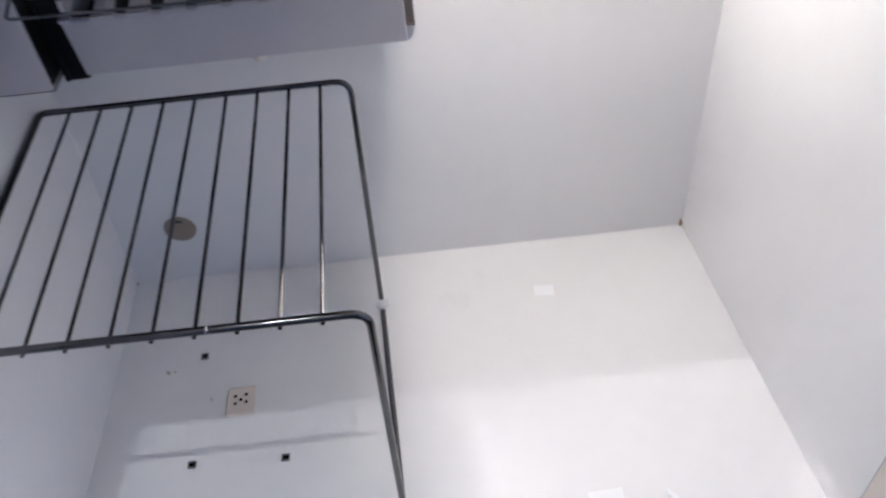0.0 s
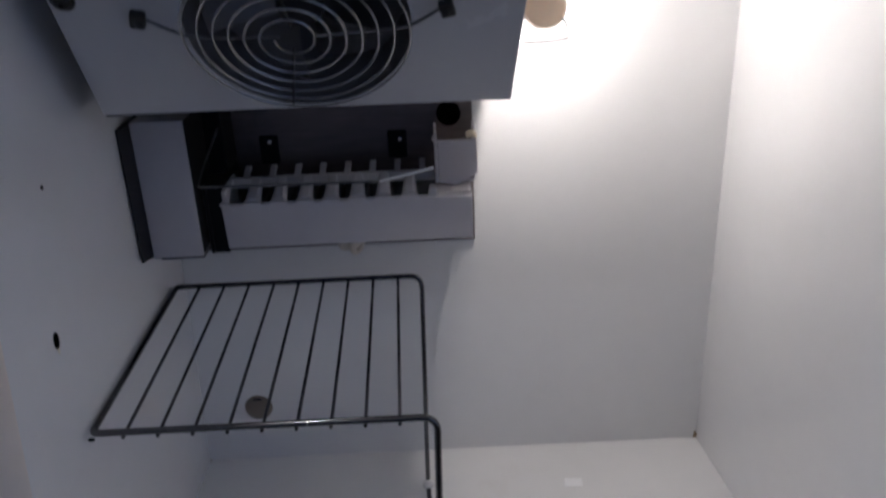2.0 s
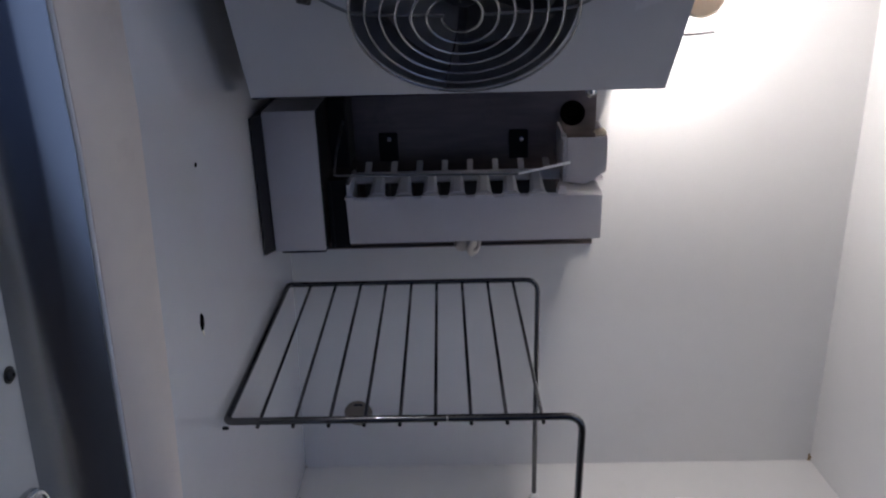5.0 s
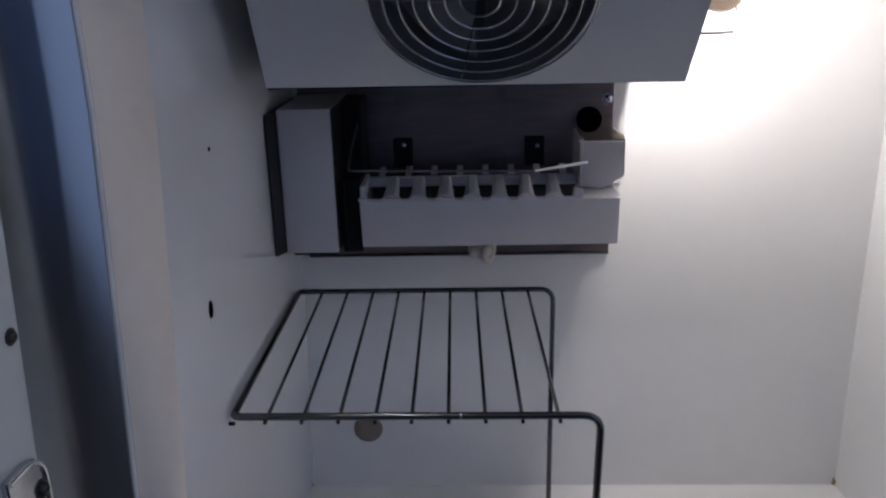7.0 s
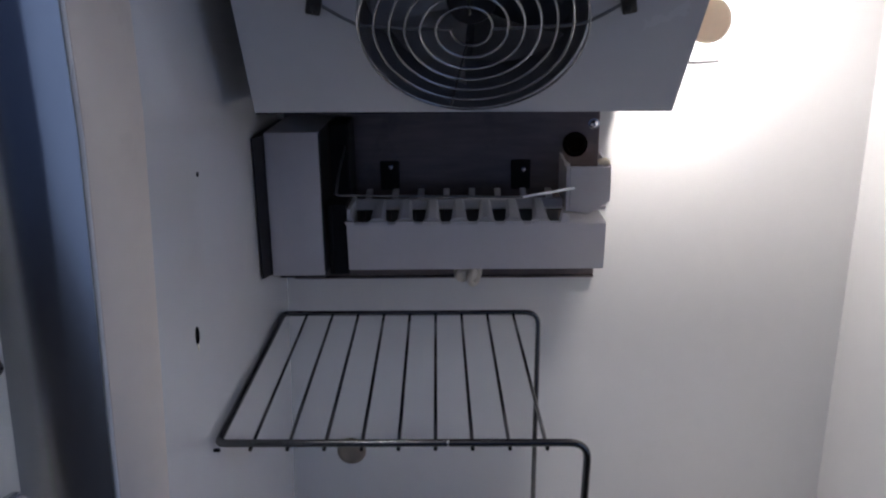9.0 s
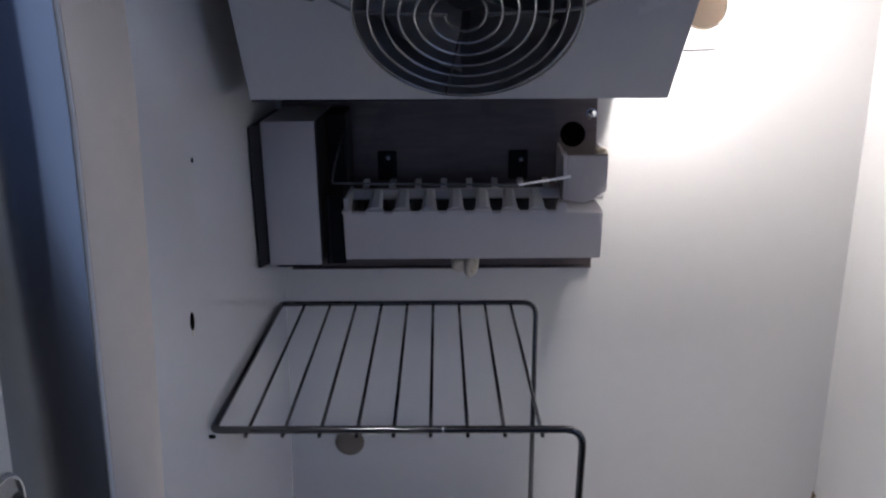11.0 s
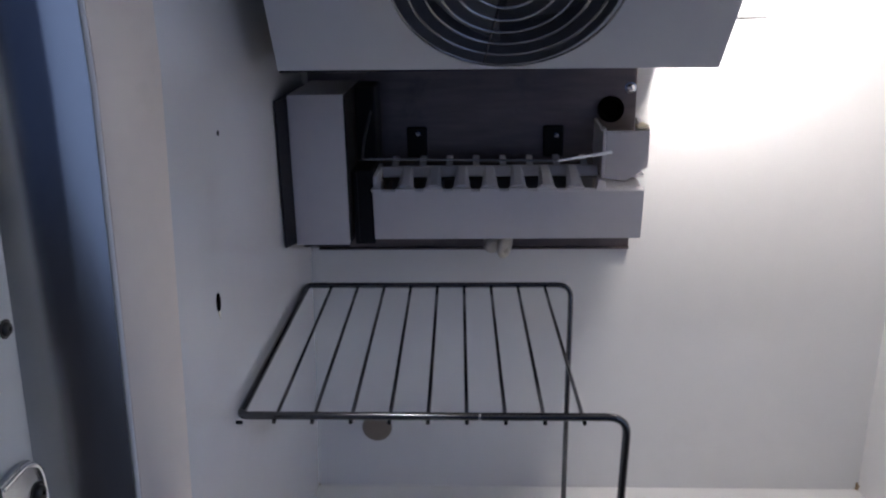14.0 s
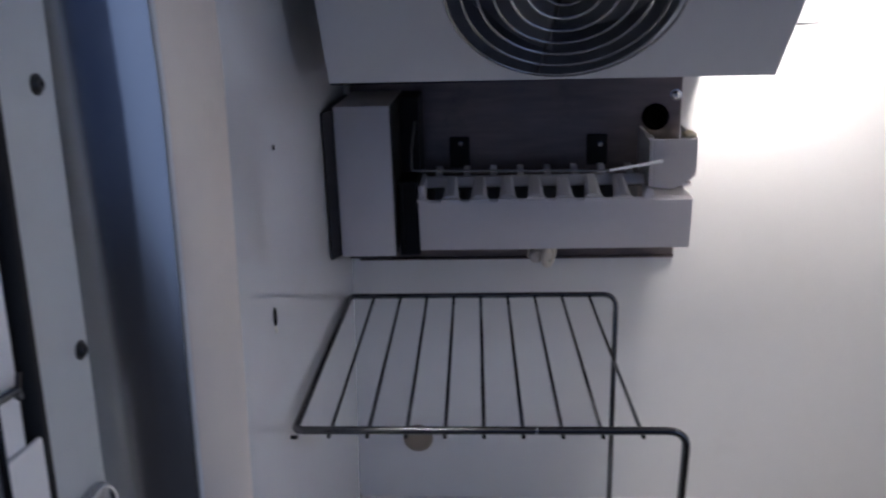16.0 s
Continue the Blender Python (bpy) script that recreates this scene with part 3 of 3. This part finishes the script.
part("cup_floor", box((0.2935, -0.0695, 0.379), (0.3298, -0.012, 0.3815), at=io), TRAYP, cup)
part("cup_ear", prism([(0.2885, 0.4225), (0.2935, 0.4225), (0.2935, 0.4250), (0.2885, 0.4240)], 1, -0.0735, -0.06, at=io, bevel=0.0004), TRAYP, cup)
part("foam_gasket", prism([(0.3215, 0.4228), (0.3328, 0.4228), (0.3322, 0.4262), (0.3285, 0.4272), (0.3225, 0.4256)], 1, -0.0690, -0.0520, at=io, bevel=0.0012), FOAM, cup, "yellowed foam at the cup's rim", True)
# bail arm
part("bail_arm", tube([(0.0790, -0.0515, 0.4395), (0.0826, -0.1290, 0.4270), (0.0867, -0.1725, 0.4205), (0.2415, -0.1695, 0.4172)], 0.0010, 8, fillet=0.004, at=io), BAIL, ice, "thin wire bail arm", True)
part("bail_tip", tube([(0.2412, -0.1695, 0.4172), (0.2885, -0.1365, 0.4167)], 0.0010, 8, at=io, r_end=0.0014), LABEL, ice, "white bent end of the bail arm", True)

elbow = thing("pipe_elbow", (0.2, -0.03, 0.30), "cream plastic pipe elbow under the ice maker", "pipe")
eo = (0.2, -0.03, 0.30)
part("knob", lathe([(0, 0), (0.0062, 0.0004), (0.0078, 0.002), (0.0080, 0.007), (0.0060, 0.009), (0, 0.0095)], (0.1905, -0.034, 0.3055), (0.25, -0.95, -0.2), 20, at=eo), CREAM, elbow, "", True)
part("barrel", tube([(0.186, -0.028, 0.3065), (0.203, -0.034, 0.3050)], 0.0088, 18, at=eo), CREAM, elbow, "", True)
ring = [(0.0098 + 0.0034 * math.cos(2 * math.pi * k / 12), 0.0030 + 0.0034 * math.sin(2 * math.pi * k / 12)) for k in range(13)]
part("flange", lathe(ring, (0.2015, -0.0360, 0.3040), (0.88, -0.46, -0.08), 30, at=eo), CREAM, elbow, "", True)
part("flange_web", lathe([(0, 0.0), (0.0080, 0.0), (0.0080, 0.0022), (0.0050, 0.0026), (0.0046, 0.0044), (0, 0.0046)], (0.2015, -0.0360, 0.3040), (0.88, -0.46, -0.08), 24, at=eo), CREAM, elbow, "", True)
part("stem", tube([(0.193, -0.030, 0.306), (0.193, -0.028, 0.332)], 0.0075, 14, at=eo), CREAM, elbow, "", True)

# ---- wire shelf ----
so = (0.14, -0.17, 0.262)
shelf = thing("wire_shelf", so, "chromed wire shelf with thin rods on two tall legs", "shelf")
ZS, YF, YB = 0.2625, -0.2985, -0.0395
XL, XF, XB = 0.0085, 0.2825, 0.2705
RB = 0.0029
part("front_bar", tube([(XL, YF + 0.004, ZS), (XL + 0.004, YF, ZS), (XF, YF, ZS), (0.2765, YF, 0.009)], RB, 14, fillet=0.014, at=so), CHROME, shelf, "", True)
part("left_bar", tube([(XL + 0.016, YF, ZS), (XL - 0.0004, YF, ZS), (XL - 0.0031, YB, ZS), (XL + 0.016, YB, ZS)], RB, 14, fillet=0.006, at=so), CHROME, shelf, "", True)
part("back_bar", tube([(XL + 0.006, YB, ZS), (XB, YB, ZS), (0.2655, -0.0745, 0.015)], RB * 0.92, 14, fillet=0.014, at=so), CHROME, shelf, "", True)
part("floor_rail", tube([(0.2655, -0.0765, 0.007), (0.2765, YF, 0.007)], RB, 12, at=so), CHROME, shelf, "", True)
for k in range(9):
    x = 0.0325 + k * (0.2525 - 0.0325) / 8
    xb = 0.0285 + k * (0.2445 - 0.0285) / 8
    part("rod", tube([(x, YF - 0.0018, ZS - 0.0042), (xb, YB + 0.002, ZS - 0.0040)], 0.0016, 8, at=so), CHROME, shelf, "", True)
part("ferrule", lathe([(0.0, 0), (0.0062, 0), (0.0068, 0.001), (0.0066, 0.0045), (0.0050, 0.0060), (0.0042, 0.0085), (0, 0.009)], (0.2655, -0.0772, 0.0075), (-0.02, 0.14, 1), 18, at=so), SHEET, shelf, "white plastic ferrule", True)
part("rail_clip", tube([(0.2595, -0.0775, 0.008), (0.2655, -0.0795, 0.0115), (0.2715, -0.0775, 0.008)], 0.0016, 8, fillet=0.003, at=so), BRIGHT, shelf, "", True)
part("seam_weld", lathe([(0.0029, 0), (0.0031, 0.0002), (0.0031, 0.0012), (0.0029, 0.0014)], (0.1785, YF, ZS), (1, 0, 0), 14, at=so), BRIGHT, shelf, "", True)
clipo = (0.0035, -0.300, 0.258)
clip = thing("shelf_peg", clipo, "small dark shelf peg on the freezer wall", "peg")
part("pin", lathe([(0, 0), (0.0014, 0), (0.0015, 0.003), (0.0012, 0.0045), (0, 0.005)], (0.0056, -0.3005, 0.2580), (1, 0, 0), 12, at=clipo), BLACK, clip, "", True)

# ---- holes, plug, drain and marks ----
def hole(place, axis, r, label, name="wall_hole", rim=0.0, wide=1.0):
    ob = thing(name, place, label, "hole")
    ob.scale = (1, wide, 1)
    part("bore", lathe([(0, 0.0003), (r * 0.97, 0.0004), (r, 0.0), (r * 0.9, -0.0004), (0, -0.0004)], place, axis, 20, at=place), HOLE, ob, "", True)
    if rim:
        part("rim", lathe([(r, -0.0003), (r * 1.02, 0.0009), (r * (1 + rim), 0.0006), (r * (1 + rim), -0.0003)], place, axis, 20, at=place), SHEET, ob, "", True)
hole((0.0056, -0.3095, 0.354), (1, 0, 0), 0.0068, "dark open screw hole in the white wall", wide=0.66)
hole((0.0060, -0.275, 0.461), (1, 0, 0), 0.0018, "small dark screw hole in the white wall")
hole((0.0062, -0.268, 0.633), (1, 0, 0), 0.0075, "dark open hole high in the white wall")
hole((-0.0005, -0.006, 0.190), (1, 0, 0), 0.0016, "tiny dark pinhole in the white wall")
plug = thing("wall_plug", (0.063, -0.0005, 0.0765), "round tan plastic plug in the back wall", "plug")
part("cap", lathe([(0, 0.0048), (0.010, 0.0045), (0.0145, 0.0036), (0.0164, 0.0018), (0.0168, 0), (0, 0)], (0.063, -0.0003, 0.0765), (0, -1, 0), 32, at=(0.063, -0.0005, 0.0765)), PLUGM, plug, "", True)
part("pull_tab", tube([(0.0595, -0.0052, 0.0900), (0.0610, -0.0066, 0.0918), (0.0670, -0.0066, 0.0918), (0.0685, -0.0052, 0.0900)], 0.0011, 8, fillet=0.001, at=(0.063, -0.0005, 0.0765)), SHADEDARK, plug, "dark pull tab", True)
do = (0.1245, -0.174, 0.0)
drain = thing("drain_cover", do, "square cream plastic drain cover with dark holes", "drain")
part("cover_plate", box((0.1105, -0.190, 0.0003), (0.1385, -0.158, 0.0042), 0.0028, 3, at=do), STRIP, drain, "", True)
for x, y in ((0.1245, -0.1735), (0.1195, -0.1775), (0.1190, -0.1690), (0.1300, -0.1765), (0.1295, -0.1680)):
    part("drain_hole", lathe([(0, 0.0001), (0.0017, 0.0001), (0.0017, 0.0004), (0, 0.0004)], (x, y, 0.0042), (0, 0, 1), 12, at=do), HOLE, drain)
for x, y in ((0.0815, -0.1135), (0.171, -0.240), (0.0845, -0.237)):
    fo_ = (x, y, 0.0)
    clip = thing("floor_clip", fo_, "small dark square clip in the freezer floor", "clip", "clips in the floor")
    part("body", box((x - 0.0038, y - 0.0038, 0.0002), (x + 0.0038, y + 0.0038, 0.0022), 0.0008, at=fo_), BAIL, clip)
    part("slot", box((x - 0.002, y - 0.0025, 0.0021), (x + 0.003, y + 0.0015, 0.0026), 0.0002, at=fo_), HOLE, clip)
def sticker(lo, hi, turn, label):
    c = ((lo[0] + hi[0]) / 2, (lo[1] + hi[1]) / 2, 0.0)
    bm = box((lo[0], lo[1], 0.0003), (hi[0], hi[1], 0.0009), 0.0002, at=c)
    ob = tagged(finish("paper_patch", bm, LABEL), label, "patch")
    ob.matrix_basis = pose(*c, 0, 0, turn)
sticker((0.4260, -0.0815), (0.4465, -0.0675), -4, "small white rectangular patch on the freezer floor")
sticker((0.436, -0.332), (0.466, -0.305), 3, "white square patch on the glossy freezer floor")
chip = thing("plastic_crumb", (0.506, -0.317, 0.0), "small white plastic chip on the freezer floor", "debris")
part("flake", prism([(0.501, -0.313), (0.504, -0.3105), (0.5105, -0.3185), (0.5095, -0.3225), (0.505, -0.3185)], 2, 0.0002, 0.0022, at=(0.506, -0.317, 0.0), bevel=0.0006), LABEL, chip)
def smudge(place, n, spread, seed, label, size=0.0018):
    rnd = random.Random(seed)
    bm = bmesh.new()
    for k in range(n):
        d = Vector([rnd.gauss(0, s) for s in spread])
        bmesh.ops.create_icosphere(bm, subdivisions=1, radius=size * (0.33 + 0.67 * rnd.random()), matrix=Matrix.Translation(d))
    ob = tagged(finish("rust_crumbs", bm, RUST, None, "", True), label, "dirt", kind="stuff")
    ob.location = place
smudge((0.6018, -0.0012, 0.0015), 26, (0.0008, 0.0008, 0.004), 3, "brown rust and dirt in the floor corner")
smudge((0.050, -0.128, 0.0008), 3, (0.0022, 0.0018, 0.0003), 5, "dark crumbs of dirt on the freezer floor")
smudge((0.093, -0.168, 0.0006), 2, (0.0016, 0.0012, 0.0002), 8, "dark crumbs of dirt on the freezer floor")
smudge((-0.0065, -0.0012, 0.001), 8, (0.0012, 0.0006, 0.0010), 4, "brown dirt in the floor corner", 0.0009)
streak = [(-0.3112, 0.3478), (-0.3086, 0.3478), (-0.3084, 0.3450), (-0.3092, 0.3422), (-0.3104, 0.3440)]
tagged(finish("rust_streak", prism(streak, 0, 0.0055, 0.0060), STREAK), "faint yellow rust streak under the screw hole", "stain")

# ---- open door ----
dx, dy = -0.036, -0.450
oo = (dx, -0.8, 0.1)
door = thing("freezer_door", oo, "open freezer door with grey flange, black gasket and screws", "door")
door.location.y, door.location.z, door.rotation_euler.x = oo[1] - 0.036, oo[2] + 0.029, -0.09
part("door_shell", box((dx - 0.060, -1.06, -0.1), (dx, dy, 0.80), 0.013, 5, at=oo), DOORP, door, "grey door flange", True)
part("outer_skin", box((dx - 0.0625, -1.062, -0.102), (dx - 0.0605, dy - 0.001, 0.802), at=oo), STEEL, door, "brushed stainless outer skin")
gz0, gz1, gy0, gy1 = -0.045, 0.745, -0.5145, -1.005
part("gasket", tube([(dx + 0.003, gy0, gz0), (dx + 0.003, gy0, gz1)], 0.0052, 10, at=oo), RUBBER, door, "black rubber gasket", True)
part("gasket", tube([(dx + 0.003, gy1, gz0), (dx + 0.003, gy1, gz1)], 0.0052, 10, at=oo), RUBBER, door, "black rubber gasket", True)
part("gasket", tube([(dx + 0.003, gy0, gz0), (dx + 0.003, gy1, gz0)], 0.0052, 10, at=oo), RUBBER, door, "black rubber gasket", True)
part("gasket", tube([(dx + 0.003, gy0, gz1), (dx + 0.003, gy1, gz1)], 0.0052, 10, at=oo), RUBBER, door, "black rubber gasket", True)
liner = part("door_liner", box((dx + 0.0005, gy1 + 0.012, gz0 + 0.012), (dx + 0.006, gy0 - 0.009, gz1 - 0.012), 0.0025, at=oo), ENAMEL, door, "white door liner")
for y, z in ((-0.4670, 0.411), (-0.4740, 0.529), (-0.478, 0.645), (-0.462, 0.20)):
    screw_head("screw", (dx + 0.0002, y, z), (1, 0, 0), 0.0034, DARKSCREW, door, "dark flange screw", at=oo)
part("corner_panel", box((dx + 0.0062, -0.5430, 0.20), (dx + 0.0090, -0.5185, 0.394), 0.0012, at=oo), ENAMEL, door, "raised white panel of the door liner")
rack = part("door_rack", tube([(dx + 0.0065, -0.5265, 0.4140), (dx + 0.0080, -0.5290, 0.4180), (dx + 0.0085, -0.5440, 0.4190), (dx + 0.0085, -0.98, 0.420), (dx + 0.0065, -0.99, 0.417)], 0.0019, 8, fillet=0.004, at=oo), CHROME, door, "dark chromed wire door rack", True)
part("rack_hook", tube([(dx + 0.0080, -0.5290, 0.4180), (dx + 0.0085, -0.5275, 0.4245)], 0.0012, 8, at=oo), CHROME, rack, "", True)
for y in (-0.5450, -0.61, -0.68, -0.76, -0.84, -0.92):
    part("rack_wire", tube([(dx + 0.0085, y, 0.418), (dx + 0.0085, y, 0.255), (dx + 0.0065, y, 0.250)], 0.0018, 8, fillet=0.003, at=oo), CHROME, rack, "", True)
ho = (dx, -0.4795, 0.32)
hinge = thing("latch_plate", ho, "chromed latch plate with screws on the door flange", "latch")
part("plate", prism([(-0.5090, 0.347), (-0.4905, 0.347), (-0.4835, 0.3452), (-0.4785, 0.3405), (-0.4763, 0.334), (-0.4763, 0.272), (-0.5090, 0.272)], 0, dx + 0.0002, dx + 0.0050, at=ho, bevel=0.0014), STEEL, hinge, "", True)
part("raised_rim", tube([(dx + 0.0052, -0.4780, 0.275), (dx + 0.0052, -0.4780, 0.334), (dx + 0.0052, -0.4800, 0.3395), (dx + 0.0052, -0.4850, 0.3435), (dx + 0.0052, -0.4910, 0.3452), (dx + 0.0052, -0.5080, 0.3452)], 0.0012, 8, fillet=0.003, at=ho), BRIGHT, hinge, "", True)
for y, z in ((-0.4840, 0.3275), (-0.4945, 0.3225), (-0.4860, 0.300)):
    screw_head("screw", (dx + 0.0051, y, z), (1, 0, 0), 0.0040, DARKSCREW, hinge, "dark latch screw", at=ho)

# ---- the room behind the viewer ----
RX0, RX1, RY0, RY1, RZ0, RZ1 = -3.2, 1.7, -3.6, 0.3, -0.8, 2.14
structure("room_floor", box((RX0, RY0, RZ0 - 0.1), (RX1, RY1, RZ0)), ROOMFLOOR, "dark wooden kitchen floor", "floor")
structure("room_ceiling", box((RX0, RY0, RZ1), (RX1, RY1, RZ1 + 0.1)), PLASTER, "plain plastered kitchen ceiling", "ceiling")
# unseen closing wall; dark blue limits frontal bounce and tints the stile's reflection
structure("wall_south", box((RX0, RY0 - 0.12, RZ0), (RX1, RY0, RZ1)), DIMBLUE, "unseen closing wall, dark blue to dim bounce and reflections", "wall")
# opening of the added window, out of view, for the cool fill light
WY0, WY1, WZ0, WZ1 = -3.05, -1.75, 0.30, 1.50
bm = bmesh.new()
for lo, hi in (((RX0 - 0.12, RY0, RZ0), (RX0, WY0, RZ1)), ((RX0 - 0.12, WY1, RZ0), (RX0, RY1, RZ1)), ((RX0 - 0.12, WY0, RZ0), (RX0, WY1, WZ0)), ((RX0 - 0.12, WY0, WZ1), (RX0, WY1, RZ1))):
    box(lo, hi, into=bm)
structure("wall_west", bm, PLASTER, "plain plastered closing wall with an added, unseen window", "wall")
structure("wall_north", box((RX0, RY1, RZ0), (RX1, RY1 + 0.12, RZ1)), PLASTER, "plain plastered kitchen wall", "wall")
# unseen low panels, added so the steel stile reflects dark in its lower part
PANEL_TOP = -0.35
structure("dark_panel_south", box((RX0, RY0, RZ0), (RX1 - 0.02, RY0 + 0.02, PANEL_TOP), 0.004), DARKREFLECT, "unseen dark panel added to darken the stile's lower reflection", "wall")
structure("dark_panel_east", box((RX1 - 0.02, RY0, RZ0), (RX1, RY1, PANEL_TOP), 0.004), DARKREFLECT, "unseen dark panel added to darken the stile's lower reflection", "wall")
# unseen closing wall; pale blue throws cool light on the left wall and stile
structure("wall_east", box((RX1, RY0, RZ0), (RX1 + 0.12, RY1, RZ1)), BLUEBOUNCE, "unseen closing wall, pale blue to bounce cool light", "wall")
bm = bmesh.new()
F0, F1 = RX0 - 0.09, RX0 - 0.03
for lo, hi in (((F0, WY0, WZ0), (F1, WY0 + 0.05, WZ1)), ((F0, WY1 - 0.05, WZ0), (F1, WY1, WZ1)), ((F0, WY0 + 0.05, WZ0), (F1, WY1 - 0.05, WZ0 + 0.05)), ((F0, WY0 + 0.05, WZ1 - 0.05), (F1, WY1 - 0.05, WZ1)), ((F0 + 0.005, -2.42, WZ0 + 0.05), (F1 - 0.005, -2.38, WZ1 - 0.05))):
    box(lo, hi, into=bm)
structure("added_window_1", bm, FRAMEW, "white frame of the added, unseen window", "window")
cl = (-0.054, -0.820, RZ1)
spot = thing("ceiling_spot", cl, "small lit halogen spot on the kitchen ceiling", "lamp")
part("rose", lathe([(0, 0), (0.045, 0), (0.045, -0.012), (0.038, -0.016), (0, -0.016)], cl, (0, 0, 1), 28, at=cl), SHEET, spot, "", True)
part("stem", tube([(cl[0], cl[1], RZ1 - 0.016), (cl[0], cl[1], RZ1 - 0.055)], 0.006, 10, at=cl), SHEET, spot, "", True)
part("capsule", lathe([(0, -0.055), (0.005, -0.0555), (0.0062, -0.060), (0.0060, -0.068), (0.003, -0.0715), (0, -0.072)], cl, (0, 0, 1), 20, at=cl), LAMPGLOW, spot, "glowing clear capsule", True)
